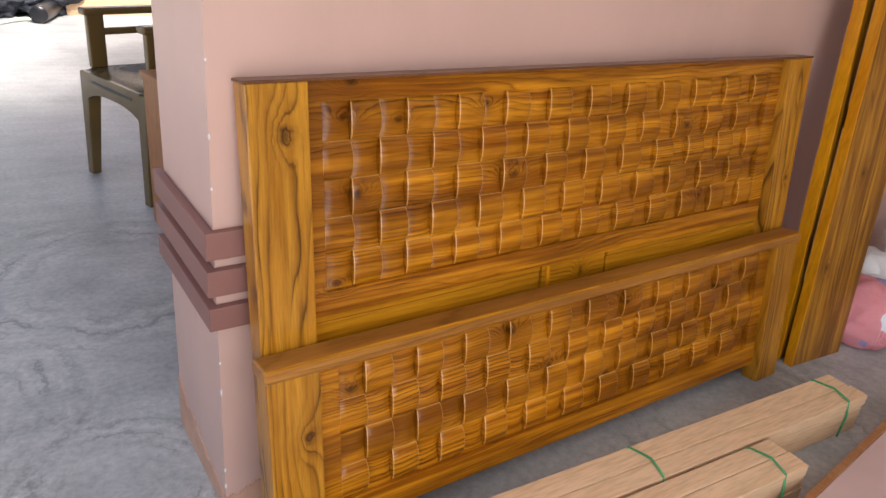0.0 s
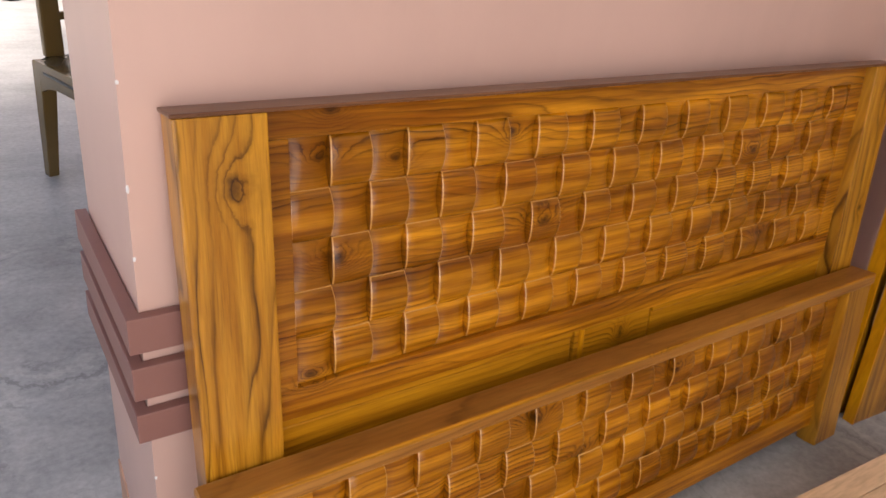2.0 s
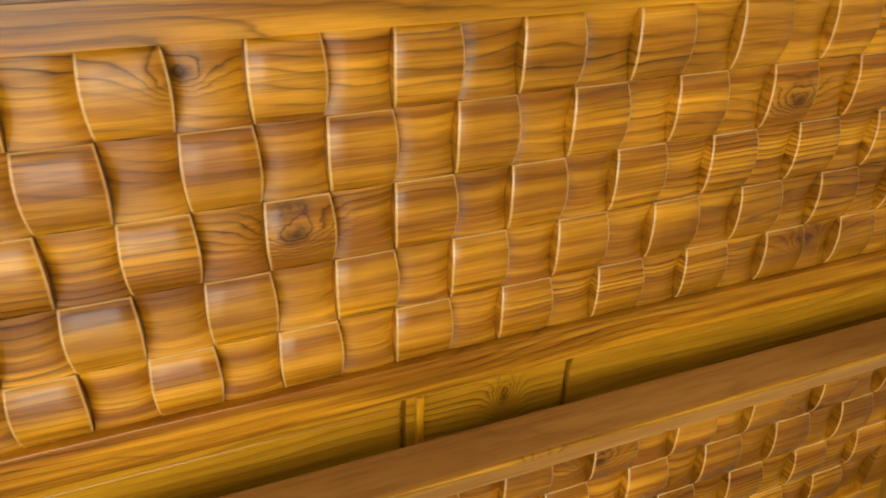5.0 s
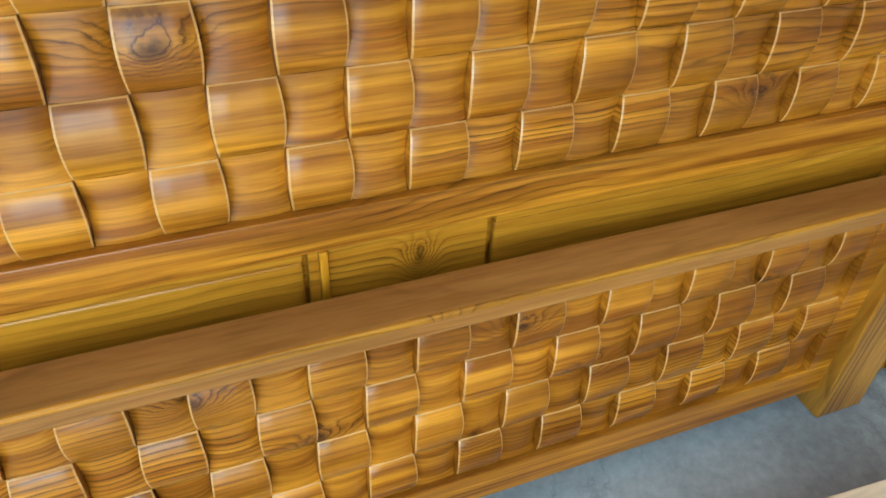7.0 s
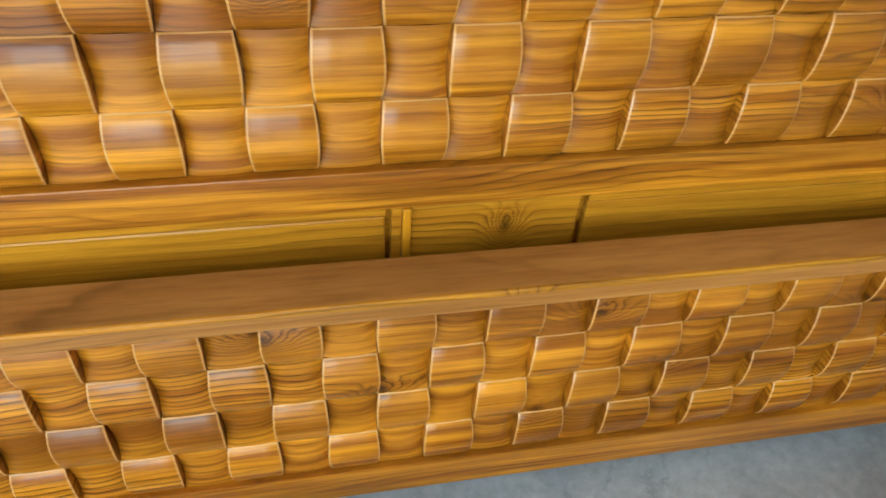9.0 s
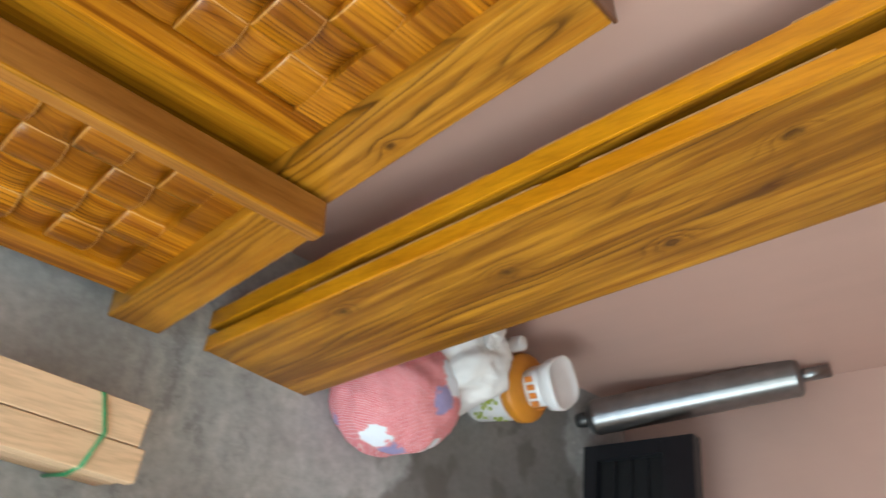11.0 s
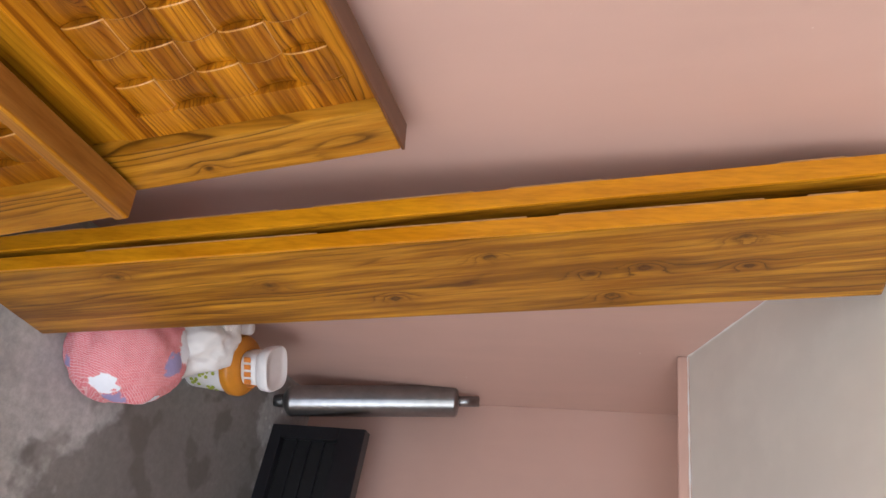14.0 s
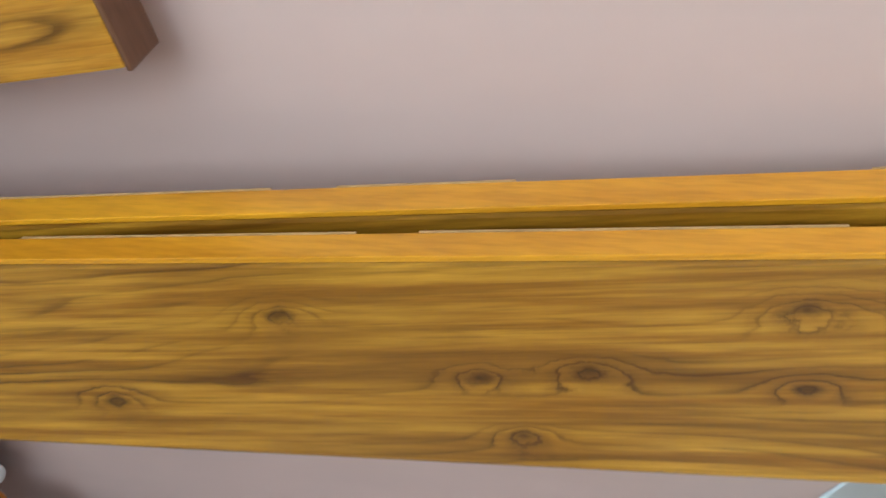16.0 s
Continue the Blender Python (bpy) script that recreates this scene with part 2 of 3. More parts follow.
def concrete():
    m, nt, b = mat("concrete_floor", 0.42)
    vec = stretched(nt, (1, 1, 1))
    c = ramp(nt, noise_of(nt, vec, 1.1, 6, 0.62), [(0.3, (0.30, 0.305, 0.305)), (0.5, (0.475, 0.48, 0.475)), (0.72, (0.63, 0.63, 0.615))])
    swirl = node(nt, "TexWave", wave_type="RINGS", rings_direction="Z", Scale=2.2, Distortion=9.0, Detail=3.0)
    swirl.inputs["Detail Scale"].default_value = 0.7
    nt.links.new(vec, swirl.inputs["Vector"])
    c = mixc(nt, 0.07, c, ramp(nt, swirl.outputs["Fac"], [(0.1, (0.2, 0.2, 0.2)), (0.9, (1, 1, 1))]), "MULTIPLY")
    # trowel arcs round a few centres, pale dust and dark rubbed lines
    worn = noise_of(nt, stretched(nt, (1, 1, 1), (1.4, 6.1, 0)), 5.0, 4)
    for cx, cy, far, scale in ((0.02, 2.30, 0.62, 4.0), (0.50, 1.80, 0.36, 6.0), (0.70, 3.0, 0.7, 3.0), (-0.1, 3.3, 0.6, 4.0), (2.3, 1.2, 0.7, 4.0)):
        rel = stretched(nt, (1, 1, 1), (-cx, -cy, 0))
        reach = nt.nodes.new("ShaderNodeVectorMath")
        reach.operation = "LENGTH"
        nt.links.new(rel, reach.inputs[0])
        near = ramp(nt, math_(nt, "MULTIPLY", reach.outputs["Value"], 1 / far), [(0.25, (0, 0, 0)), (0.6, (1, 1, 1)), (1.0, (0, 0, 0))])
        arcs = node(nt, "TexWave", wave_type="RINGS", rings_direction="Z", Scale=scale, Distortion=11.0, Detail=8.0)
        arcs.inputs["Detail Roughness"].default_value = 0.75
        nt.links.new(rel, arcs.inputs["Vector"])
        mask = math_(nt, "MULTIPLY", near, ramp(nt, worn, [(0.40, (0, 0, 0)), (0.54, (1, 1, 1))]))
        c = mixc(nt, math_(nt, "MULTIPLY", mask, ramp(nt, arcs.outputs["Fac"], [(0.72, (0, 0, 0)), (0.97, (0.5, 0.5, 0.5))])), c, (0.62, 0.62, 0.59))
        c = mixc(nt, math_(nt, "MULTIPLY", mask, ramp(nt, arcs.outputs["Fac"], [(0.02, (0.55, 0.55, 0.55)), (0.15, (0, 0, 0))])), c, (0.17, 0.17, 0.165))
    fine = noise_of(nt, vec, 45, 5, 0.65)
    c = mixc(nt, 0.5, c, ramp(nt, fine, [(0.3, (0.4, 0.4, 0.4)), (0.7, (1, 1, 1))]), "MULTIPLY")
    damp = noise_of(nt, stretched(nt, (1, 1, 1), (4.4, 2.1, 0)), 6.5, 3, 0.5)
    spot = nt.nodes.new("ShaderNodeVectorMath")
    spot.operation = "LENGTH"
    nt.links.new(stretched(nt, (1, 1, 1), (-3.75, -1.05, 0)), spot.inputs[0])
    wet = math_(nt, "MULTIPLY", ramp(nt, damp, [(0.55, (0, 0, 0)), (0.62, (0.6, 0.6, 0.6))]), ramp(nt, spot.outputs["Value"], [(0.45, (1, 1, 1)), (0.85, (0.1, 0.1, 0.1))]))
    c = mixc(nt, wet, c, (0.10, 0.085, 0.07))
    # wide darkening of the floor towards the corner, with a ragged edge
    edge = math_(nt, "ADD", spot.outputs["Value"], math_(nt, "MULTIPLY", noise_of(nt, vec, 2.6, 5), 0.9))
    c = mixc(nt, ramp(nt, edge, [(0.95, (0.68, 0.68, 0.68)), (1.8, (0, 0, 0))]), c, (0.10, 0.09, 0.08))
    dust = node(nt, "TexVoronoi", Scale=5.0)
    nt.links.new(vec, dust.inputs["Vector"])
    c = mixc(nt, ramp(nt, dust.outputs["Distance"], [(0.03, (0.7, 0.7, 0.7)), (0.055, (0, 0, 0))]), c, (0.6, 0.6, 0.58))
    nt.links.new(c, b.inputs["Base Color"])
    bump(nt, b, fine, 0.2, 0.002)
    return m


floor_mat = concrete()


def simple(name, colour, rough=0.5, metal=0.0, vary=0.15, scale=30, coat=0.0):
    m, nt, b = mat(name, rough, metal)
    vec = stretched(nt, (1, 1, 1))
    n = noise_of(nt, vec, scale, 4)
    nt.links.new(mixc(nt, ramp(nt, n, [(0.3, (0, 0, 0)), (0.75, (1, 1, 1))]), colour, [v * (1 - vary * 2) for v in colour]), b.inputs["Base Color"])
    b.inputs["Coat Weight"].default_value = coat
    bump(nt, b, n, 0.08, 0.001)
    return m


worn_edge = simple("worn_edge_wood", (0.48, 0.25, 0.09), 0.6, vary=0.2, scale=60)
plastic = simple("brown_plastic", (0.150, 0.098, 0.034), 0.22, vary=0.08, scale=8)
green_tie = simple("green_plastic_tie", (0.06, 0.36, 0.14), 0.35)
steel = simple("brushed_steel", (0.30, 0.30, 0.305), 0.28, 1.0, vary=0.12, scale=22)
dark_steel = simple("dark_steel", (0.12, 0.12, 0.12), 0.4, 0.8)
black = simple("black_metal", (0.012, 0.012, 0.015), 0.3)
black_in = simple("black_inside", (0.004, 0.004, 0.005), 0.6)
white_plastic = simple("white_plastic", (0.80, 0.79, 0.80), 0.3, vary=0.03)
orange_plastic = simple("orange_plastic", (0.62, 0.24, 0.02), 0.35, vary=0.06)
orange_print = simple("orange_print", (0.75, 0.25, 0.04), 0.4)
green_print = simple("green_print", (0.42, 0.5, 0.06), 0.45)
grey_plastic = simple("grey_plastic", (0.30, 0.26, 0.27), 0.4, vary=0.06)
white_cloth = simple("white_sack_cloth", (0.78, 0.77, 0.76), 0.8, vary=0.04, scale=14)
dark_cloth = simple("dark_cloth", (0.035, 0.04, 0.055), 0.85, vary=0.2)
pale_green = simple("pale_green_paint", (0.66, 0.70, 0.62), 0.5, vary=0.05)
laminate = simple("pink_laminate", (0.62, 0.44, 0.40), 0.18, vary=0.05, scale=5, coat=0.4)
earth = simple("yard_ground", (0.50, 0.45, 0.38), 0.9, vary=0.2, scale=3)


def printed_cloth():
    m, nt, b = mat("pink_printed_cloth", 0.8)
    tc = nt.nodes.new("ShaderNodeTexCoord")
    brick = node(nt, "TexBrick", Scale=55.0, offset=0.5)
    brick.inputs["Color1"].default_value, brick.inputs["Color2"].default_value = (0.76, 0.24, 0.27, 1), (0.68, 0.16, 0.19, 1)
    brick.inputs["Mortar"].default_value, brick.inputs["Mortar Size"].default_value = (0.80, 0.46, 0.47, 1), 0.03
    rot = nt.nodes.new("ShaderNodeMapping")
    rot.inputs["Rotation"].default_value = (0.4, 0.6, 0.8)
    nt.links.new(tc.outputs["Object"], rot.inputs["Vector"])
    nt.links.new(rot.outputs[0], brick.inputs["Vector"])
    vor = node(nt, "TexVoronoi", Scale=7.0)
    dis = noise_of(nt, tc.outputs["Object"], 40, 2)
    nt.links.new(tc.outputs["Object"], vor.inputs["Vector"])
    d = math_(nt, "ADD", vor.outputs["Distance"], math_(nt, "MULTIPLY", dis, 0.34))
    sep = nt.nodes.new("ShaderNodeSeparateColor")
    nt.links.new(vor.outputs["Color"], sep.inputs[0])
    flower = mixc(nt, math_(nt, "GREATER_THAN", sep.outputs[1], 0.5), (0.80, 0.82, 0.88), (0.34, 0.30, 0.52))
    c = mixc(nt, ramp(nt, d, [(0.45, (1, 1, 1)), (0.48, (0, 0, 0))]), brick.outputs["Color"], flower)
    nt.links.new(c, b.inputs["Base Color"])
    bump(nt, b, noise_of(nt, tc.outputs["Object"], 25, 3), 0.4, 0.01)
    return m


pink_cloth = printed_cloth()

# ---- mesh helpers ----


def mesh_of(bm, name, m, smooth=False):
    me = bpy.data.meshes.new(name)
    bm.to_mesh(me)
    bm.free()
    me.materials.append(m)
    if smooth:
        for p in me.polygons:
            p.use_smooth = True
    return me


def thing(name, m=None):
    ob = new(name)
    ob.empty_display_size = 0.1
    if m is not None:
        ob.matrix_world = m
    return ob


def part(name, bm, m, parent=None, label="", smooth=False):
    ob = new(name, mesh_of(bm, name, m, smooth))
    if parent is not None:
        ob.parent = parent
    return tagged(ob, label)


def box(x0, x1, y0, y1, z0, z1, bev=0.0, bm=None, seg=2):
    own = bmesh.new()
    bmesh.ops.create_cube(own, size=1)
    bmesh.ops.transform(own, matrix=Matrix.LocRotScale(((x0 + x1) / 2, (y0 + y1) / 2, (z0 + z1) / 2), None, (x1 - x0, y1 - y0, z1 - z0)), verts=own.verts)
    if bev:
        bmesh.ops.bevel(own, geom=own.edges[:], offset=bev, segments=seg, affect="EDGES", profile=0.6)
    if bm is None:
        return own
    tmp = bpy.data.meshes.new("tmp")
    own.to_mesh(tmp)
    own.free()
    bm.from_mesh(tmp)
    bpy.data.meshes.remove(tmp)
    return bm


def lathe(profile, n=32, ax=None):
    """A turned form from (radius, height) pairs, closed at both ends."""
    bm = bmesh.new()
    rings = [[bm.verts.new((r * math.cos(2 * math.pi * i / n), r * math.sin(2 * math.pi * i / n), z)) for i in range(n)] for r, z in profile]
    for a, b in zip(rings, rings[1:]):
        for i in range(n):
            bm.faces.new((a[i], a[(i + 1) % n], b[(i + 1) % n], b[i]))
    bm.faces.new(rings[0][::-1])
    bm.faces.new(rings[-1])
    if ax is not None:
        bmesh.ops.transform(bm, matrix=ax, verts=bm.verts)
    return bm


def tube(points, radius, n=10):
    """A round bar along points."""
    bm = bmesh.new()
    rings = []
    pts = [Vector(p) for p in points]
    for k, p in enumerate(pts):
        d = (pts[min(k + 1, len(pts) - 1)] - pts[max(k - 1, 0)]).normalized()
        u = d.orthogonal().normalized()
        if rings:
            u = (last - d * last.dot(d)).normalized()
        last = u
        w = d.cross(u)
        rings.append([bm.verts.new(p + radius * (math.cos(2 * math.pi * i / n) * u + math.sin(2 * math.pi * i / n) * w)) for i in range(n)])
    for a, b in zip(rings, rings[1:]):
        for i in range(n):
            bm.faces.new((a[i], a[(i + 1) % n], b[(i + 1) % n], b[i]))
    bm.faces.new(rings[0][::-1])
    bm.faces.new(rings[-1])
    return bm


def prism(outline, z0, z1):
    """A slab with the given plan."""
    bm = bmesh.new()
    lo = [bm.verts.new((x, y, z0)) for x, y in outline]
    hi = [bm.verts.new((x, y, z1)) for x, y in outline]
    bm.faces.new(lo[::-1])
    bm.faces.new(hi)
    for i in range(len(lo)):
        j = (i + 1) % len(lo)
        bm.faces.new((lo[i], lo[j], hi[j], hi[i]))
    bmesh.ops.recalc_face_normals(bm, faces=bm.faces[:])
    return bm


def structure(name, bm, m, label, category, smooth=False):
    return tagged(part(name, bm, m, None, smooth=smooth), label, category, kind="structure")


# ---- the setting ----
def wall_y(x):
    return 1.583 + 0.029 * (x - 0.71)


BX = 4.47
structure("ground", box(-40, 40, -40, 50, -0.3, -0.03), earth, "bare brown yard ground outside the workshop", "ground")
structure("floor", box(-2.4, 6.6, -3.0, 11.0, -0.2, 0.0), floor_mat, "grey smooth concrete floor with swirls and damp stains, darker towards the corner", "floor")
structure("wall_north", prism([(0.71, wall_y(0.71)), (BX + 0.2, wall_y(BX + 0.2)), (BX + 0.2, 1.98), (0.71, 1.98)], 0.0, 3.2995), pink,
          "pink painted plaster wall behind the headboard", "wall")
structure("wall_east", box(BX, BX + 0.2, -2.399, wall_y(BX) - 0.001, 0.0, 3.2995), pink, "pink painted plaster wall beside the leaning rails", "wall")
# unseen wall added behind the camera so that light enters from the left
structure("wall_south", box(1.5, BX + 0.2, -2.6, -2.4, 0.0, 3.2995), plain_wall, "plain painted wall added out of view, closing the workshop against light from the south", "wall")
structure("wall_back", box(-2.4, 6.6, 11.0, 11.2, 0.0, 3.0), plain_wall, "plain painted wall at the far end of the hall", "wall")
structure("wall_back_side", box(6.6, 6.8, 1.98, 11.2, 0.0, 3.2995), plain_wall, "plain painted wall of the hall behind", "wall")
# unseen slabs added to hold off sun and sky, edges set by the light
structure("ceiling", box(-0.6, 6.8, -2.6, 4.1, 3.3, 3.45), grey_paint, "plain pale grey ceiling added out of view to keep off sun and sky", "ceiling")
structure("ceiling_hall", box(1.5, 6.8, 4.1005, 6.3, 3.3, 3.45), grey_paint, "plain pale grey roof piece added out of view to shade part of the hall", "ceiling")

# soffit of the stair and the beam at its foot
soffit = bmesh.new()
SX, SZ, RISE = 3.88, 1.588, 0.49
sv = []
for y in (-0.6, wall_y(3.0) + 0.06):
    for x, z in ((SX, SZ), (0.75, SZ + RISE * (SX - 0.75)), (0.75, SZ + RISE * (SX - 0.75) + 0.16), (SX + 0.1, SZ + 0.16)):
        sv.append(soffit.verts.new((x, y, z)))
for f in ((0, 1, 2, 3), (7, 6, 5, 4), (0, 4, 5, 1), (1, 5, 6, 2), (2, 6, 7, 3), (3, 7, 4, 0)):
    soffit.faces.new([sv[i] for i in f])
bmesh.ops.recalc_face_normals(soffit, faces=soffit.faces[:])
structure("stair_soffit", soffit, grey_paint, "sloping pale grey underside of a concrete stair", "ceiling")
structure("landing_beam", box(SX + 0.002, BX - 0.001, -0.6, wall_y(SX) - 0.001, 1.552, 1.74, 0.006), pink, "pink painted beam at the foot of the stair", "beam")

# three painted bands round the end of the wall, and the bare foot of its plaster
for z0, z1 in ((0.709, 0.771), (0.622, 0.683), (0.538, 0.594)):
    y0, y1 = wall_y(0.71) - 0.02, wall_y(0.71) - 0.0005
    band = prism([(0.688, y0), (1.05, y0), (1.05, y1), (0.709, y1), (0.709, 2.0), (0.688, 2.0)], z0, z1)
    bmesh.ops.bevel(band, geom=band.edges[:], offset=0.002, segments=2, affect="EDGES", profile=0.6)
    structure("trim_band", band, band_paint, "dark brown painted raised band round the wall's end", "wall trim")
chips = bmesh.new()
chip_rnd = random.Random(11)
for z, k in ((0.36, 1.6), (0.13, 1.1), (0.08, 1.4), (0.86, 0.8), (0.97, 1.2), (1.12, 0.6), (0.44, 0.7)):
    bmesh.ops.create_icosphere(chips, subdivisions=1, radius=1, matrix=Matrix.Translation((0.7115, wall_y(0.71) + 0.001, z)) @ Matrix.Diagonal((0.0026, 0.0026, 0.007 * k, 1)) @ Euler((chip_rnd.random(), 0, chip_rnd.random())).to_matrix().to_4x4())
structure("trim_chip", chips, white_cloth, "bare white plaster chips along the wall's corner", "wall trim")
foot_rnd = random.Random(5)
for name, at in (("trim_foot", lambda q, d: (0.7095 - d, 1.583 + q)), ("trim_foot_front", lambda q, d: (0.7095 + q, wall_y(0.71) - d))):
    foot = bmesh.new()
    reach = 0.40 if name == "trim_foot" else 0.09
    low, high = [], []
    for i in range(33):
        q = reach * i / 32
        h = 0.045 + 0.11 * (q / 0.4) ** 1.6 + 0.022 * noise.noise(Vector((q * 18, 2.2, 0))) + 0.007 * foot_rnd.uniform(-1, 1)
        for d, z, row in ((0.004, 0.0, low), (0.0025, h, high)):
            row.append((foot.verts.new((*at(q, d), z)), foot.verts.new((*at(q, -0.002), z))))
    for i in range(32):
        for quad in ((low[i][0], low[i + 1][0], high[i + 1][0], high[i][0]), (high[i][0], high[i + 1][0], high[i + 1][1], high[i][1])):
            foot.faces.new(quad)
    bmesh.ops.recalc_face_normals(foot, faces=foot.faces[:])
    structure(name, foot, plaster, "bare chipped plaster foot of the pink wall", "wall trim")
filler = bmesh.new()
for i in range(260):
    q = i / 259
    for p, wide in (((SX - 0.001, wall_y(SX) - 0.004 - 1.1 * q, SZ - 0.004), (0.006, 0.014, 0.006)), ((SX - 1.1 * q, wall_y(SX - 1.1 * q) - 0.002, SZ + RISE * 1.1 * q - 0.003), (0.014, 0.005, 0.006))):
        k = 0.26 + 0.5 * abs(noise.noise(Vector((i * 0.09, wide[0] * 300, 0.4))))
        bmesh.ops.create_icosphere(filler, subdivisions=1, radius=1, matrix=Matrix.Translation(p) @ Matrix.Diagonal((*[v * k for v in wide], 1)))
structure("trim_filler", filler, white_cloth, "rough white filler along the stair's edges", "wall trim")

# ---- carved bed boards ----
ARCH, RIBBON, SWAY = 0.0105, 0.0036, 0.0030


def woven_tile(w, h, across):
    """One carved square. Across: a ribbon falling to its sides, with pinched flanks; else an arch falling to top and
    bottom, with swelling flanks and rubbed rims that carry a painted highlight.
    """
    bm = bmesh.new()
    n, gap, rim = 12, 0.0006, 0.0021
    a, b = w / 2 - gap, h / 2 - 0.0001
    us = [-1 + 2 * i / 12 for i in range(13)] if across else [-1, -1 + rim / a, -0.4, 0.4, 1 - rim / a, 1]
    grid = []
    for k in range(n + 1):
        v = (k - 1) / (n - 2) * 1.94 - 0.97 if 0 < k < n else (-1 if k == 0 else 1)
        swell = SWAY * math.cos(v * math.pi / 2) * (-1 if across else 1)
        row = []
        for u in us:
            if across:
                d = -RIBBON + (RIBBON + 0.0035 * math.cos(v * math.pi / 2)) * abs(u) ** 2.6
            else:
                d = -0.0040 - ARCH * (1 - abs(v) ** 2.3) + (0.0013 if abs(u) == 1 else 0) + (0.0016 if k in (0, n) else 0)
            row.append(bm.verts.new((u * (a + swell), d, b * v)))
        grid.append(row)
    last = len(us) - 1
    for k in range(n):
        for j in range(last):
            f = bm.faces.new((grid[k][j], grid[k][j + 1], grid[k + 1][j + 1], grid[k + 1][j]))
            f.smooth = True
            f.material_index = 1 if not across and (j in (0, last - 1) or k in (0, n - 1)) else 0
    # upright flanks, meeting the top in a hard edge
    for line in ([r[0] for r in grid][::-1], [r[-1] for r in grid], grid[0], grid[-1][::-1]):
        low = [bm.verts.new((p.co.x, 0.0055, p.co.z)) for p in line]
        for i in range(len(line) - 1):
            bm.faces.new((low[i], low[i + 1], line[i + 1], line[i]))
            bm.edges.get((line[i], line[i + 1])).smooth = False
    bmesh.ops.recalc_face_normals(bm, faces=bm.faces[:])
    if bm.faces[:][len(us)].normal.y > 0:
        bmesh.ops.reverse_faces(bm, faces=bm.faces[:])
    me = bpy.data.meshes.new("carved_square")
    bm.to_mesh(me)
    bm.free()
    me.materials.append(teak_h)
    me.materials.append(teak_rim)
    return me


def carved_field(panel, x0, z0, cols, rows, w, h, y):
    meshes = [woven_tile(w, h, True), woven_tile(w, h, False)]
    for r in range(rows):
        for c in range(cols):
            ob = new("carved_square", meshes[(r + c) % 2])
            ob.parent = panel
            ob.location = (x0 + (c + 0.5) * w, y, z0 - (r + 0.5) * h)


def headboard():
    """Width 1.90 m. Local: x along, y into the wall, z up; the rail plane is y = 0."""
    t = thing("headboard", pose(0.757, 1.423, 0, -6.5, 0, 0.4))
    tagged(t, "golden teak headboard with woven carving, leaning on the pink wall", "headboard")
    W, H = 1.90, 1.092
    for x0, x1 in ((0.004, 0.134), (W - 0.134, W - 0.023)):
        part("post", box(x0, x1, -0.030, 0.030, 0.0, H - 0.0022, 0.004), teak_v, t)
    part("top_cap", box(0.001, W - 0.020, -0.031, 0.032, H - 0.002, H + 0.004, 0.002), teak_top, t, "dull brown top edge")
    part("top_rail", box(0.1342, W - 0.1342, -0.001, 0.026, 1.043, H - 0.0022, 0.0015), teak_h, t)
    part("middle_rail", box(0.1342, W - 0.1342, -0.001, 0.026, 0.565, 0.622, 0.0025), teak_h, t)
    for x0, x1 in ((0.1342, 0.174), (1.7080, W - 0.1342)):
        part("stile", box(x0, x1, -0.001, 0.026, 0.6222, 1.0428, 0.001), teak_h, t)
    back = part("carved_panel", box(0.1742, 1.7078, 0.0188, 0.028, 0.6222, 1.0428), teak_h, t, "woven relief of carved squares")
    carved_field(back, 0.1745, 1.0425, 22, 5, 0.0697, 0.084, 0.0135)
    part("panel_back", box(0.1342, W - 0.1342, 0.019, 0.025, 0.10, 0.5648), teak_plain, t)
    for x0, x1 in ((0.1345, 0.806), (1.060, W - 0.1345)):
        part("lower_panel", box(x0, x1, 0.006, 0.0188, 0.125, 0.549, 0.004), teak_plain, t)
        part("panel_fillet", box(x0, x1, 0.003, 0.0188, 0.552, 0.5646, 0.001), teak_plain, t)
    part("panel_fillet", box(0.8125, 0.8252, 0.003, 0.0188, 0.10, 0.5646, 0.001), teak_plain, t)
    part("centre_panel", box(0.836, 1.048, 0.002, 0.0188, 0.10, 0.5646, 0.002), teak_centre, t)
    part("divider", box(0.8255, 0.8358, -0.004, 0.0188, 0.10, 0.5646, 0.002), teak_edge, t)
    part("bottom_rail", box(0.1342, W - 0.1342, 0.0, 0.026, 0.04, 0.0998, 0.003), teak_h, t)
    return t


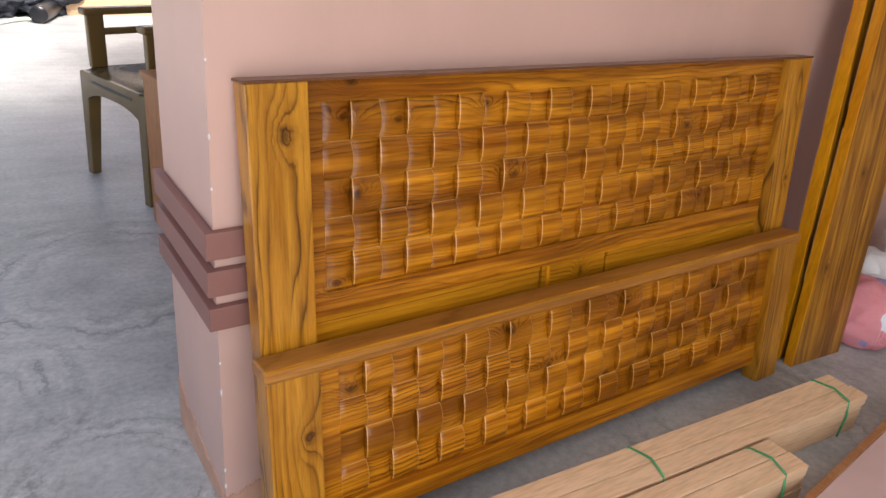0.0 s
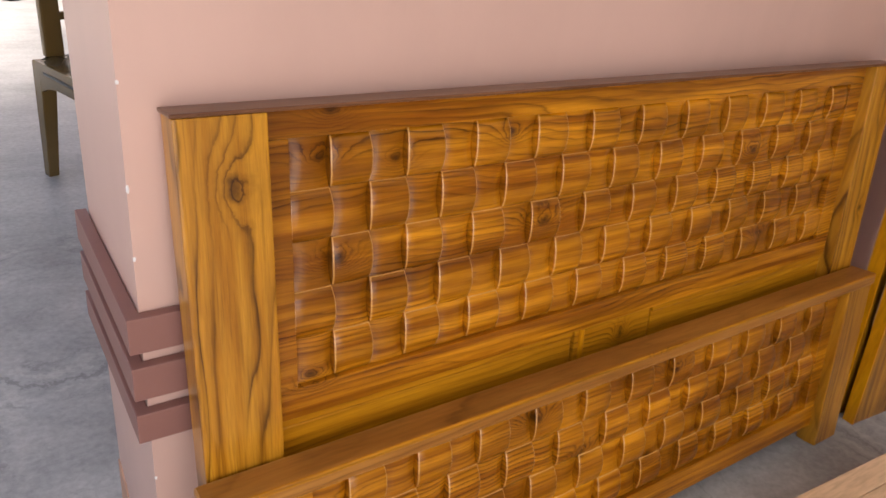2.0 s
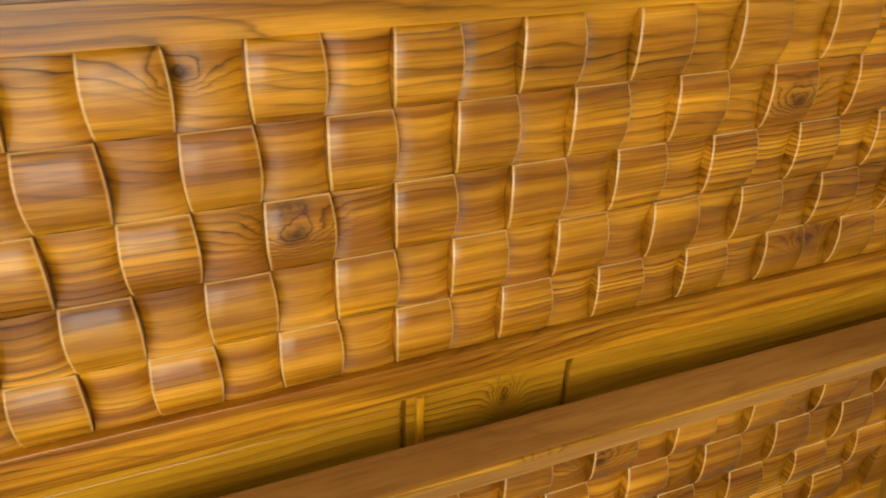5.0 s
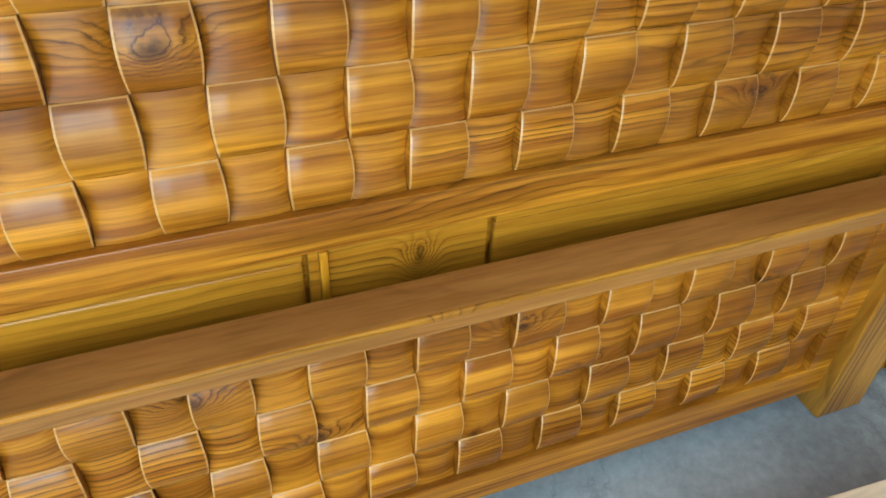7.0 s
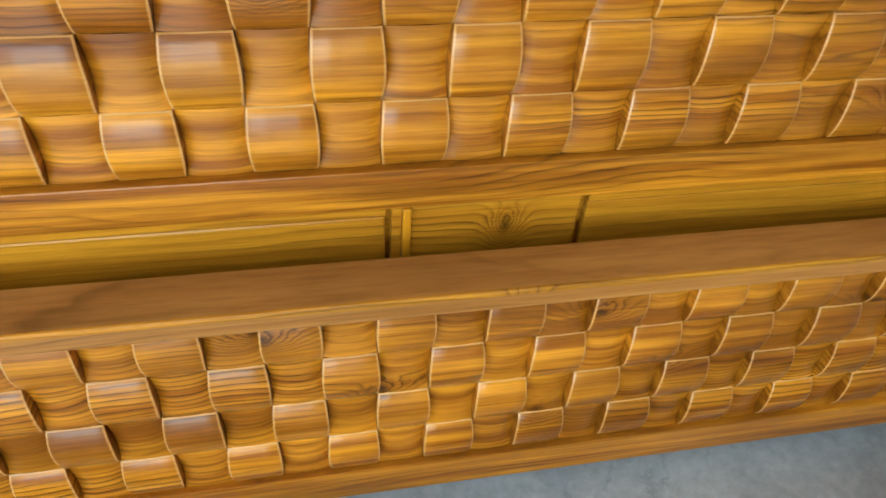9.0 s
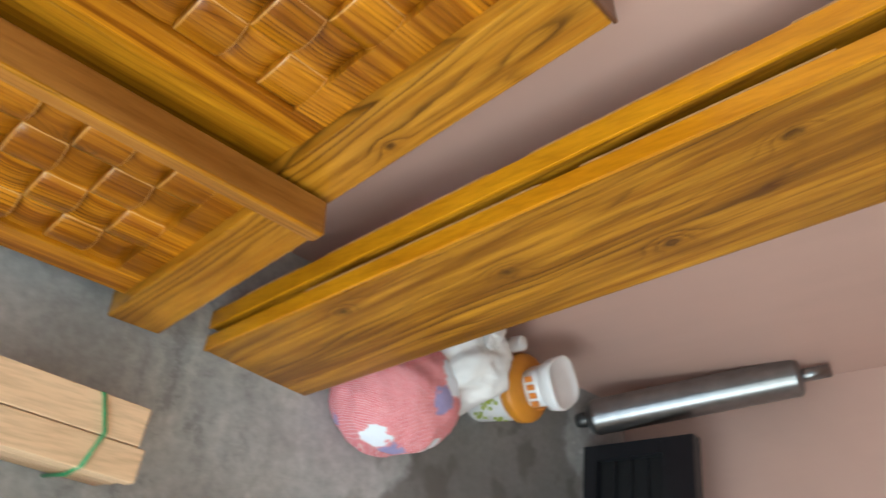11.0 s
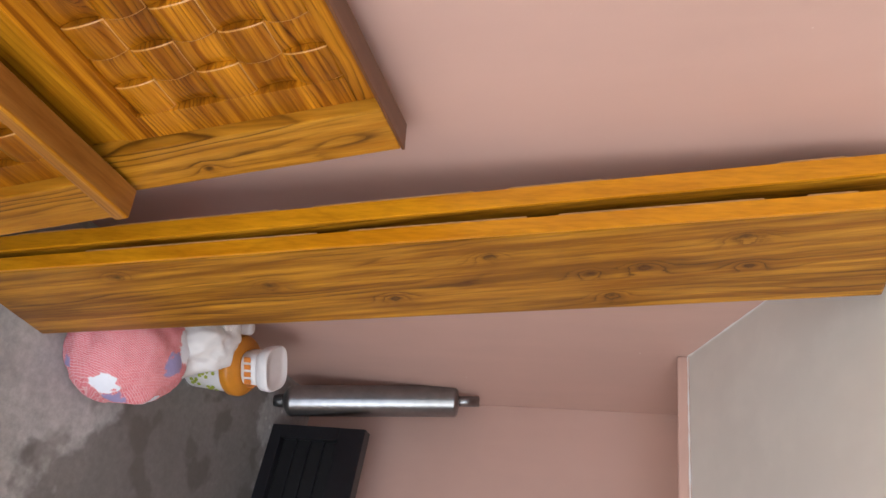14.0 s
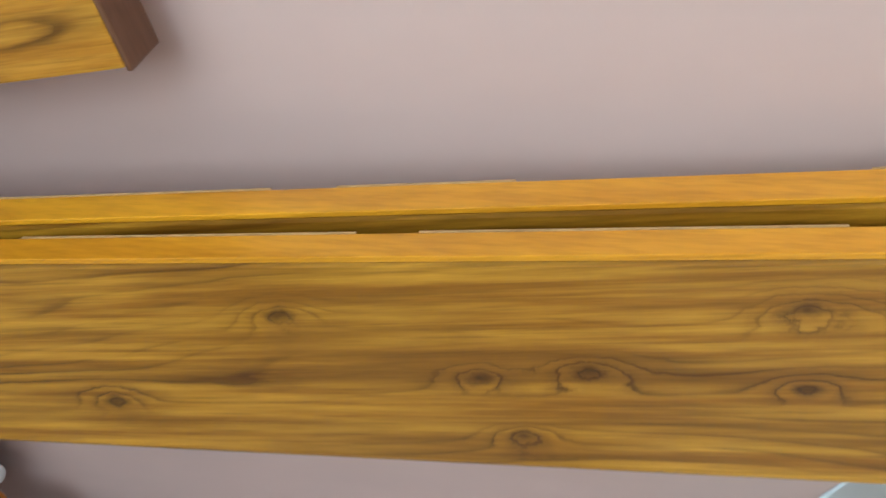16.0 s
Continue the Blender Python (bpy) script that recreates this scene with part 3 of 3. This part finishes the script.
def footboard():
    t = thing("footboard", pose(0.738, 1.342, 0, -7.4, 0, 0.3))
    tagged(t, "golden teak footboard with woven carving, leaning on the headboard", "footboard")
    W, H = 1.893, 0.536
    for x0, x1 in ((0.006, 0.126), (W - 0.126, W - 0.014)):
        part("post", box(x0, x1, -0.030, 0.030, 0.0, H - 0.0342, 0.004), teak_v, t)
    part("top_rail", box(0, W - 0.008, -0.036, 0.036, H - 0.034, H, 0.008, seg=3), teak_cap, t)
    part("edge_bead", box(0.003, W - 0.011, -0.0366, -0.026, H - 0.0105, H - 0.0006, 0.004, seg=3), teak_plain, t, "golden rounded front edge")
    part("upper_rail", box(0.1262, W - 0.1262, -0.004, 0.026, 0.4812, H - 0.0342, 0.0015), teak_h, t)
    part("bottom_rail", box(0.1262, W - 0.1262, -0.004, 0.026, 0.060, 0.131, 0.003), teak_h, t)
    for x0, x1 in ((0.1262, 0.180), (1.7140, W - 0.1262)):
        part("stile", box(x0, x1, -0.004, 0.026, 0.1312, 0.4810, 0.001), teak_h, t)
    back = part("carved_panel", box(0.1802, 1.7138, 0.0158, 0.027, 0.1312, 0.4810), teak_h, t, "woven relief of carved squares")
    carved_field(back, 0.1803, 0.4808, 22, 4, 0.0697, 0.0874, 0.0105)
    return t


headboard()
footboard()


# ---- bed side rails standing on end ----
def bed_rail(m, T, W, cleat, lips):
    t = thing("bed_side_rail", m)
    tagged(t, "long varnished teak bed side rail standing on end against the wall", "bed rail", "bed side rails")
    L = 1.968
    part("plank", box(0.004, W, 0, T, 0, L, 0.006), teak_rail, t)
    part("edge_strip", box(-0.003, 0.0038, -0.001, T + 0.001, 0.0, L - 0.004, 0.0015), teak_edge, t)
    for z0, z1 in lips:
        part("worn_lip", box(-0.0036, 0.003, T + 0.0012, T + 0.0036, z0, z1, 0.0008), worn_edge, t, "pale chipped edge")
    part("cleat", box(0.15, 0.18, T + 0.0005, T + cleat, 0.12, L - 0.12, 0.003), teak_edge, t)
    return t


def leaning(x, y, lean_y, lean_x, turn=0):
    return Matrix.Translation((x, y, 0)) @ Euler((radians(-lean_y), radians(lean_x), radians(turn))).to_matrix().to_4x4()


bed_rail(leaning(2.728, 1.325, 4.9, 2.1, -4), 0.034, 0.284, 0.02, ((0.33, 0.88), (0.95, 1.31), (1.37, 1.73), (1.80, 1.88)))
bed_rail(leaning(2.727, 1.378, 5.2, 2.1, -2), 0.040, 0.275, 0.03, ((0.12, 0.30), (0.38, 0.78), (0.86, 1.20), (1.27, 1.45), (1.76, 1.87)))


# ---- bundles of sawn timber on the floor ----
def timber_bundle(pose_m, length, rows, ties, label):
    t = thing("timber_bundle", pose_m)
    tagged(t, label, "timber", "timber bundles")
    rnd = random.Random(len(ties) * 7 + int(length * 10))
    y = 0.0
    top = 0.0
    for w, hs in rows:
        z = 0.0
        for h in hs:
            e = rnd.uniform(-0.025, 0.02)
            part("plank", box(-length, e, y + 0.001, y + w - 0.001, z + 0.0005, z + h - 0.001, 0.0025), raw_wood, t)
            z += h
        y += w
        top = max(top, z)
    for d in ties:
        r = 0.0035
        loop = [(-d, -0.005, -0.0), (-d + 0.01, -0.006, top * 0.6), (-d + 0.012, 0.004, top + 0.003), (-d + 0.03, y * 0.5, top + 0.004), (-d + 0.006, y - 0.004, top + 0.003),
                (-d - 0.004, y + 0.006, top * 0.6), (-d, y + 0.005, 0.0)]
        part("tie", tube(loop, r, 6), green_tie, t, "green plastic tie", True)
    return t


timber_bundle(pose(2.61, 1.005, 0, 0, 0, -3), 1.75, [(0.062, (0.044, 0.042, 0.038)), (0.072, (0.046, 0.042, 0.037))], (0.12, 0.93), "bundle of pale sawn timber planks tied with green plastic")
timber_bundle(pose(2.09, 0.895, 0, 0, 0, -3), 1.35, [(0.065, (0.046, 0.040, 0.040)), (0.062, (0.040, 0.048, 0.038))], (0.10,), "shorter bundle of pale sawn timber tied with green plastic")
slab = thing("laminated_board", pose(2.30, 0.885, 0, 0, 0, 8))
tagged(slab, "pinkish glossy laminated board with brown edges lying on the floor", "board")
part("panel", box(-0.75, 0.60, -0.40, -0.0222, 0.0, 0.10, 0.003), laminate, slab)
part("edge_band", box(-0.75, 0.60, -0.022, 0.0, 0.0, 0.102, 0.003), box_wood, slab, "brown wooden edge")


# ---- by the wall: sack, tub, silencer, black box ----
def lump(rx, ry, rz, seed, rough=0.12, power=2.4, cut=0.0):
    bm = bmesh.new()
    bmesh.ops.create_icosphere(bm, subdivisions=5, radius=1)
    for v in bm.verts:
        p = v.co.normalized()
        q = 1 + rough * noise.fractal(p * 1.7 + Vector((seed, seed * 2, 0)), 1.0, 2.0, 4) + 0.35 * rough * abs(noise.noise(p * 5 + Vector((0, seed, 4))))
        s = (abs(p.x) ** power + abs(p.y) ** power + abs(p.z) ** power) ** (-1 / power)
        v.co = Vector((p.x * rx, p.y * ry, p.z * rz)) * s * q
        if v.co.z < -cut:
            v.co.z = -cut + (v.co.z + cut) * 0.12
    return bm


cloth = thing("stuffed_cloth_bag", pose(3.20, 1.345, 0.11, 0, -4, 20))
tagged(cloth, "pink flower-printed stuffed cloth bag on the floor by the wall", "cloth bag")
part("body", lump(0.155, 0.145, 0.14, 3.1, 0.08, 2.3, 0.095), pink_cloth, cloth, "", True)
hem = lump(0.05, 0.10, 0.045, 9.2, 0.3, 2.0, 0.5)
bmesh.ops.transform(hem, matrix=Matrix.Translation((0.13, 0.0, -0.03)), verts=hem.verts)
part("gathered_hem", hem, white_cloth, cloth, "white gathered hem", True)
sack = thing("white_sack", pose(3.355, 1.475, 0.125, 0, 12, 20))
tagged(sack, "crumpled white cloth sack beside the pink bag", "sack")
part("body", lump(0.15, 0.125, 0.17, 7.7, 0.18, 2.2, 0.12), white_cloth, sack, "", True)
fold = lump(0.085, 0.05, 0.03, 4.4, 0.25, 1.9, 0.5)
bmesh.ops.transform(fold, matrix=pose(0.02, 0.07, 0.15, 20, 10, 30), verts=fold.verts)
part("folded_mouth", fold, white_cloth, sack, "loose folded mouth", True)

tub = thing("plastic_tub", pose(3.63, 1.50, 0.0, 3, 2, 0))
tagged(tub, "white plastic tub with orange lid and printed flowers", "tub")
part("body", lathe([(0.080, 0), (0.086, 0.006), (0.092, 0.155), (0.092, 0.16)]), white_plastic, tub, "white body", True)
part("lid", lathe([(0.098, 0.152), (0.101, 0.156), (0.101, 0.178), (0.097, 0.186), (0.094, 0.187), (0.09, 0.194), (0.05, 0.20)]), orange_plastic, tub, "orange lid", True)
for a, z in ((200, 0.05), (225, 0.085), (248, 0.045), (265, 0.1), (215, 0.115), (180, 0.09)):
    for da, dz in ((0, 0), (7, 0.012), (-7, 0.010), (5, -0.012), (-6, -0.010)):
        r = 0.0880 + (z + dz) * 0.04
        aa = radians(a + da)
        part("printed_flower", lathe([(0.0065, -0.0008), (0.0065, 0.0008)], 8, Matrix.Translation((r * math.cos(aa), r * math.sin(aa), z + dz)) @ Euler((0, radians(90), aa)).to_matrix().to_4x4()), green_print, tub, "green printed petal")
jar = thing("white_jar", pose(3.64, 1.49, 0.2, 3, 2, 35))
tagged(jar, "small white plastic jar standing on the tub's lid", "jar")
def squarish(bm, power=3.2):
    """Draws a turned form out towards a rounded square."""
    for v in bm.verts:
        r = math.hypot(v.co.x, v.co.y)
        if r > 1e-6:
            c, q = abs(v.co.x / r), abs(v.co.y / r)
            f = (c ** power + q ** power) ** (-1 / power)
            v.co.x, v.co.y = v.co.x * f, v.co.y * f
    return bm


part("body", squarish(lathe([(0.050, 0), (0.055, 0.004), (0.056, 0.052), (0.050, 0.058)], 40)), white_plastic, jar, "", True)
part("lid", squarish(lathe([(0.052, 0.058), (0.064, 0.062), (0.070, 0.070), (0.073, 0.098), (0.070, 0.104), (0.066, 0.104), (0.062, 0.099), (0.03, 0.098)], 40)), white_plastic, jar, "white flared lid with a raised rim", True)
for x in (-0.036, -0.012, 0.012, 0.036):
    for a in (180, 270):
        part("printed_mark", box(x - 0.008, x + 0.008, -0.0582, -0.0562, 0.016, 0.040, 0.0008), orange_print, jar, "orange printed mark").matrix_local = Euler((0, 0, radians(a - 270))).to_matrix().to_4x4()
bottle = thing("small_bottle", pose(3.52, 1.585, 0.0, 0, 6, 0))
tagged(bottle, "small grey bottle with a white cap between sack and tub", "bottle")
part("body", lathe([(0.030, 0), (0.033, 0.005), (0.033, 0.165), (0.018, 0.19), (0.016, 0.20)], 24), grey_plastic, bottle, "", True)
part("cap", lathe([(0.021, 0.198), (0.022, 0.20), (0.022, 0.232), (0.018, 0.238)], 24), white_plastic, bottle, "white screw cap", True)

# silencer leaning in the corner
foot, tip = Vector((4.125, 1.545, 0.045)), Vector((4.35, 1.662, 0.795))
ax = Matrix.Translation(foot) @ (tip - foot).to_track_quat("Z", "Y").to_matrix().to_4x4()
LN = (tip - foot).length
sil = thing("exhaust_silencer", ax)
tagged(sil, "dull steel vehicle silencer leaning in the corner", "exhaust silencer")
part("barrel", lathe([(0.03, 0.02), (0.054, 0.034), (0.062, 0.05), (0.0625, 0.054), (0.061, 0.058), (0.061, LN - 0.108), (0.0625, LN - 0.104), (0.061, LN - 0.098), (0.052, LN - 0.088), (0.02, LN - 0.08)]), steel, sil, "", True)
part("inlet_pipe", lathe([(0.022, -0.02), (0.026, 0.0), (0.028, 0.03)], 20), dark_steel, sil, "dark dented inlet pipe", True)
part("outlet_pipe", lathe([(0.021, LN - 0.112), (0.021, LN)], 20), steel, sil, "", True)
part("bracket", prism([(-0.012, -0.095), (0.012, -0.095), (0.020, -0.056), (-0.030, -0.056)], 0.19, 0.25), dark_steel, sil, "small steel bracket")
part("heat_strap", tube([(0.058, -0.025, 0.24), (0.045, -0.046, 0.26), (0.02, -0.063, 0.31), (0.0, -0.069, 0.36), (-0.01, -0.075, 0.40)], 0.006, 8), steel, sil, "", True)

bx = thing("black_box", pose(4.2, 1.475, 0, 0, 0, -3))
tagged(bx, "black metal box with a dark recessed front standing on the floor", "metal box")
D, WY, HZ = 0.05, 0.60, 0.405
part("top_plate", box(0, D, -WY, 0, HZ - 0.11, HZ, 0.003), black, bx)
part("bottom_plate", box(0, D, -WY, 0, 0, 0.05, 0.003), black, bx)
for y0, y1 in ((-0.05, 0), (-WY, -WY + 0.05)):
    part("side_plate", box(0, D, y0, y1, 0.0502, HZ - 0.1102, 0.002), black, bx)
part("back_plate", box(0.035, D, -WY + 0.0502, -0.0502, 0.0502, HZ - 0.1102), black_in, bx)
for z in (0.11, 0.17, 0.23):
    part("shelf_bar", box(0.018, 0.026, -WY + 0.0502, -0.0502, z, z + 0.006), black, bx)


# ---- hall behind: chair, wooden box, heap, door leaf ----
def plastic_chair(m):
    t = thing("plastic_armchair", m)
    tagged(t, "dark brown moulded plastic armchair with a shiny seat", "chair")
    # local: front towards -x, width along y
    SH, HW = 0.555, 0.285
    seat = bmesh.new()
    n = 10
    g = [[None] * (n + 1) for _ in range(n + 1)]
    for i in range(n + 1):
        for j in range(n + 1):
            u, v = i / n, j / n * 2 - 1
            g[i][j] = seat.verts.new((u * 0.48, v * (HW - 0.04 * u), SH - 0.025 * (1 - v * v) * math.sin(math.pi * min(1, u * 1.1)) - (0.02 if i == 0 else 0)))
    for i in range(n):
        for j in range(n):
            seat.faces.new((g[i][j], g[i + 1][j], g[i + 1][j + 1], g[i][j + 1]))
    bmesh.ops.solidify(seat, geom=seat.faces[:], thickness=0.012)
    bmesh.ops.recalc_face_normals(seat, faces=seat.faces[:])
    part("seat", seat, plastic, t, "", True)
    apron = bmesh.new()
    k = 12
    pts = []
    for i in range(k + 1):
        v = i / k * 2 - 1
        pts.append((v * (HW - 0.01), SH - 0.015, SH - 0.105 - 0.055 * abs(v) ** 3))
    for a, b in zip(pts, pts[1:]):
        for x0, x1 in ((-0.012, 0.006),):
            vs = [apron.verts.new(p) for p in ((x0, a[0], a[2]), (x0, b[0], b[2]), (x0, b[0], b[1]), (x0, a[0], a[1]), (x1, a[0], a[2]), (x1, b[0], b[2]), (x1, b[0], b[1]), (x1, a[0], a[1]))]
            for f in ((0, 1, 2, 3), (7, 6, 5, 4), (0, 4, 5, 1), (3, 2, 6, 7)):
                apron.faces.new([vs[q] for q in f])
    bmesh.ops.remove_doubles(apron, verts=apron.verts[:], dist=1e-5)
    part("front_apron", apron, plastic, t)
    part("apron_groove", box(-0.0145, -0.0125, -0.20, 0.20, SH - 0.062, SH - 0.050, 0.0005), black, t, "dark groove along the apron")
    for y in (-1, 1):
        leg = bmesh.new()
        box(-0.01, 0.065, y * HW - 0.042, y * HW + 0.042, 0.0, SH - 0.02, 0.008, leg)
        for v in leg.verts:
            f = v.co.z / SH
            v.co.x = v.co.x * (0.62 + 0.38 * f) - 0.02 * (1 - f)
            v.co.y = y * HW + (v.co.y - y * HW) * (0.6 + 0.4 * f) + y * 0.01 * (1 - f)
        part("front_leg", leg, plastic, t)
        leg = bmesh.new()
        box(0.43, 0.49, y * (HW - 0.04) - 0.028, y * (HW - 0.04) + 0.028, 0.0, SH - 0.01, 0.008, leg)
        for v in leg.verts:
            v.co.x += 0.05 * (1 - v.co.z / SH)
        part("rear_leg", leg, plastic, t)
        part("arm_post", box(0.03, 0.115, y * HW - 0.02, y * HW + 0.02, SH - 0.005, SH + 0.265, 0.012), plastic, t)
        arm = bmesh.new()
        box(0.01, 0.52, y * HW - 0.035, y * HW + 0.035, SH + 0.25, SH + 0.285, 0.012, arm)
        part("armrest", arm, plastic, t)
        part("arm_brace", box(0.10, 0.48, y * HW - 0.012, y * HW + 0.012, SH + 0.15, SH + 0.185, 0.01), plastic, t)
    back = bmesh.new()
    for i in range(6):
        y = -HW + 0.05 + i * (2 * HW - 0.1) / 5
        box(0.47, 0.495, y - 0.022, y + 0.022, SH, SH + 0.42, 0.006, back)
    box(0.465, 0.50, -HW, HW, SH + 0.40, SH + 0.48, 0.012, back)
    bmesh.ops.transform(back, matrix=Matrix.Translation((0.47, 0, SH)) @ pose(0, 0, 0, 0, 10, 0) @ Matrix.Translation((-0.47, 0, -SH)), verts=back.verts)
    part("backrest", back, plastic, t)
    return t


plastic_chair(pose(0.945, 3.95, 0.0, 0, 0, 15.4))

crate = thing("wooden_box", pose(1.055, 2.98, 0.0, 0, 0, 8))
tagged(crate, "plain orange-brown wooden box behind the wall's end", "box")
part("body", box(0, 0.55, 0, 0.5, 0, 0.67, 0.004), box_wood, crate)
part("top_board", box(-0.01, 0.56, -0.012, 0.512, 0.6702, 0.692, 0.004), box_wood, crate)

for x, y, rx, ry, rz, seed in ((0.75, 9.75, 0.50, 0.40, 0.24, 5.3), (1.28, 9.80, 0.40, 0.36, 0.20, 8.1)):
    dark_sack = tagged(part("dark_sack", lump(rx, ry, rz, seed, 0.38, 2.0, 0.14), dark_cloth, None, smooth=True), "slumped dark blue-grey cloth sack on the hall floor", "sack", "dark sacks")
    dark_sack.matrix_world = pose(x, y, 0.15, 0, 0, 5)
mat_roll = tagged(part("rolled_mat", lathe([(0.035, -0.42), (0.085, -0.42), (0.09, -0.40), (0.09, 0.40), (0.085, 0.42), (0.035, 0.42), (0.03, 0.39)], 24), black, None, smooth=True), "black rolled mat lying beside the dark sacks", "mat")
mat_roll.matrix_world = pose(1.30, 9.40, 0.09, 0, 90, 70)
tagged(part("hose", tube([(0.2 + 0.12 * i, 9.05 + 0.14 * math.sin(i * 1.1), 0.02) for i in range(9)], 0.02, 8), pale_green, None, smooth=True), "pale green plastic hose lying by the heap", "hose")
leaf = thing("door_leaf", pose(0.62, 8.3, 0, 0, 0, 0))
tagged(leaf, "pale green painted door leaf standing in the hall", "door")
part("panel", box(-0.85, 0.12, 0, 0.05, 0.0, 2.0, 0.004), pale_green, leaf)
timber_far = thing("timber_stack", pose(3.4, 9.6, 0, 0, 0, 0))
tagged(timber_far, "stack of raw timber planks at the back of the hall", "timber")
for k in range(4):
    for j in range(3):
        part("plank", box(-1.9 + 0.05 * j, 1.2, j * 0.21, j * 0.21 + 0.2, k * 0.062, k * 0.062 + 0.06, 0.004), raw_wood, timber_far)
carton = thing("cardboard_carton", pose(1.72, 9.95, 0, 0, 0, 6))
tagged(carton, "brown cardboard carton on the floor beside the dark heap", "carton")
part("body", box(0, 0.42, 0, 0.40, 0, 0.34, 0.006), box_wood, carton)
for y0, y1 in ((-0.004, 0.198), (0.202, 0.404)):
    part("flap", box(-0.004, 0.424, y0, y1, 0.3402, 0.346, 0.001), box_wood, carton)
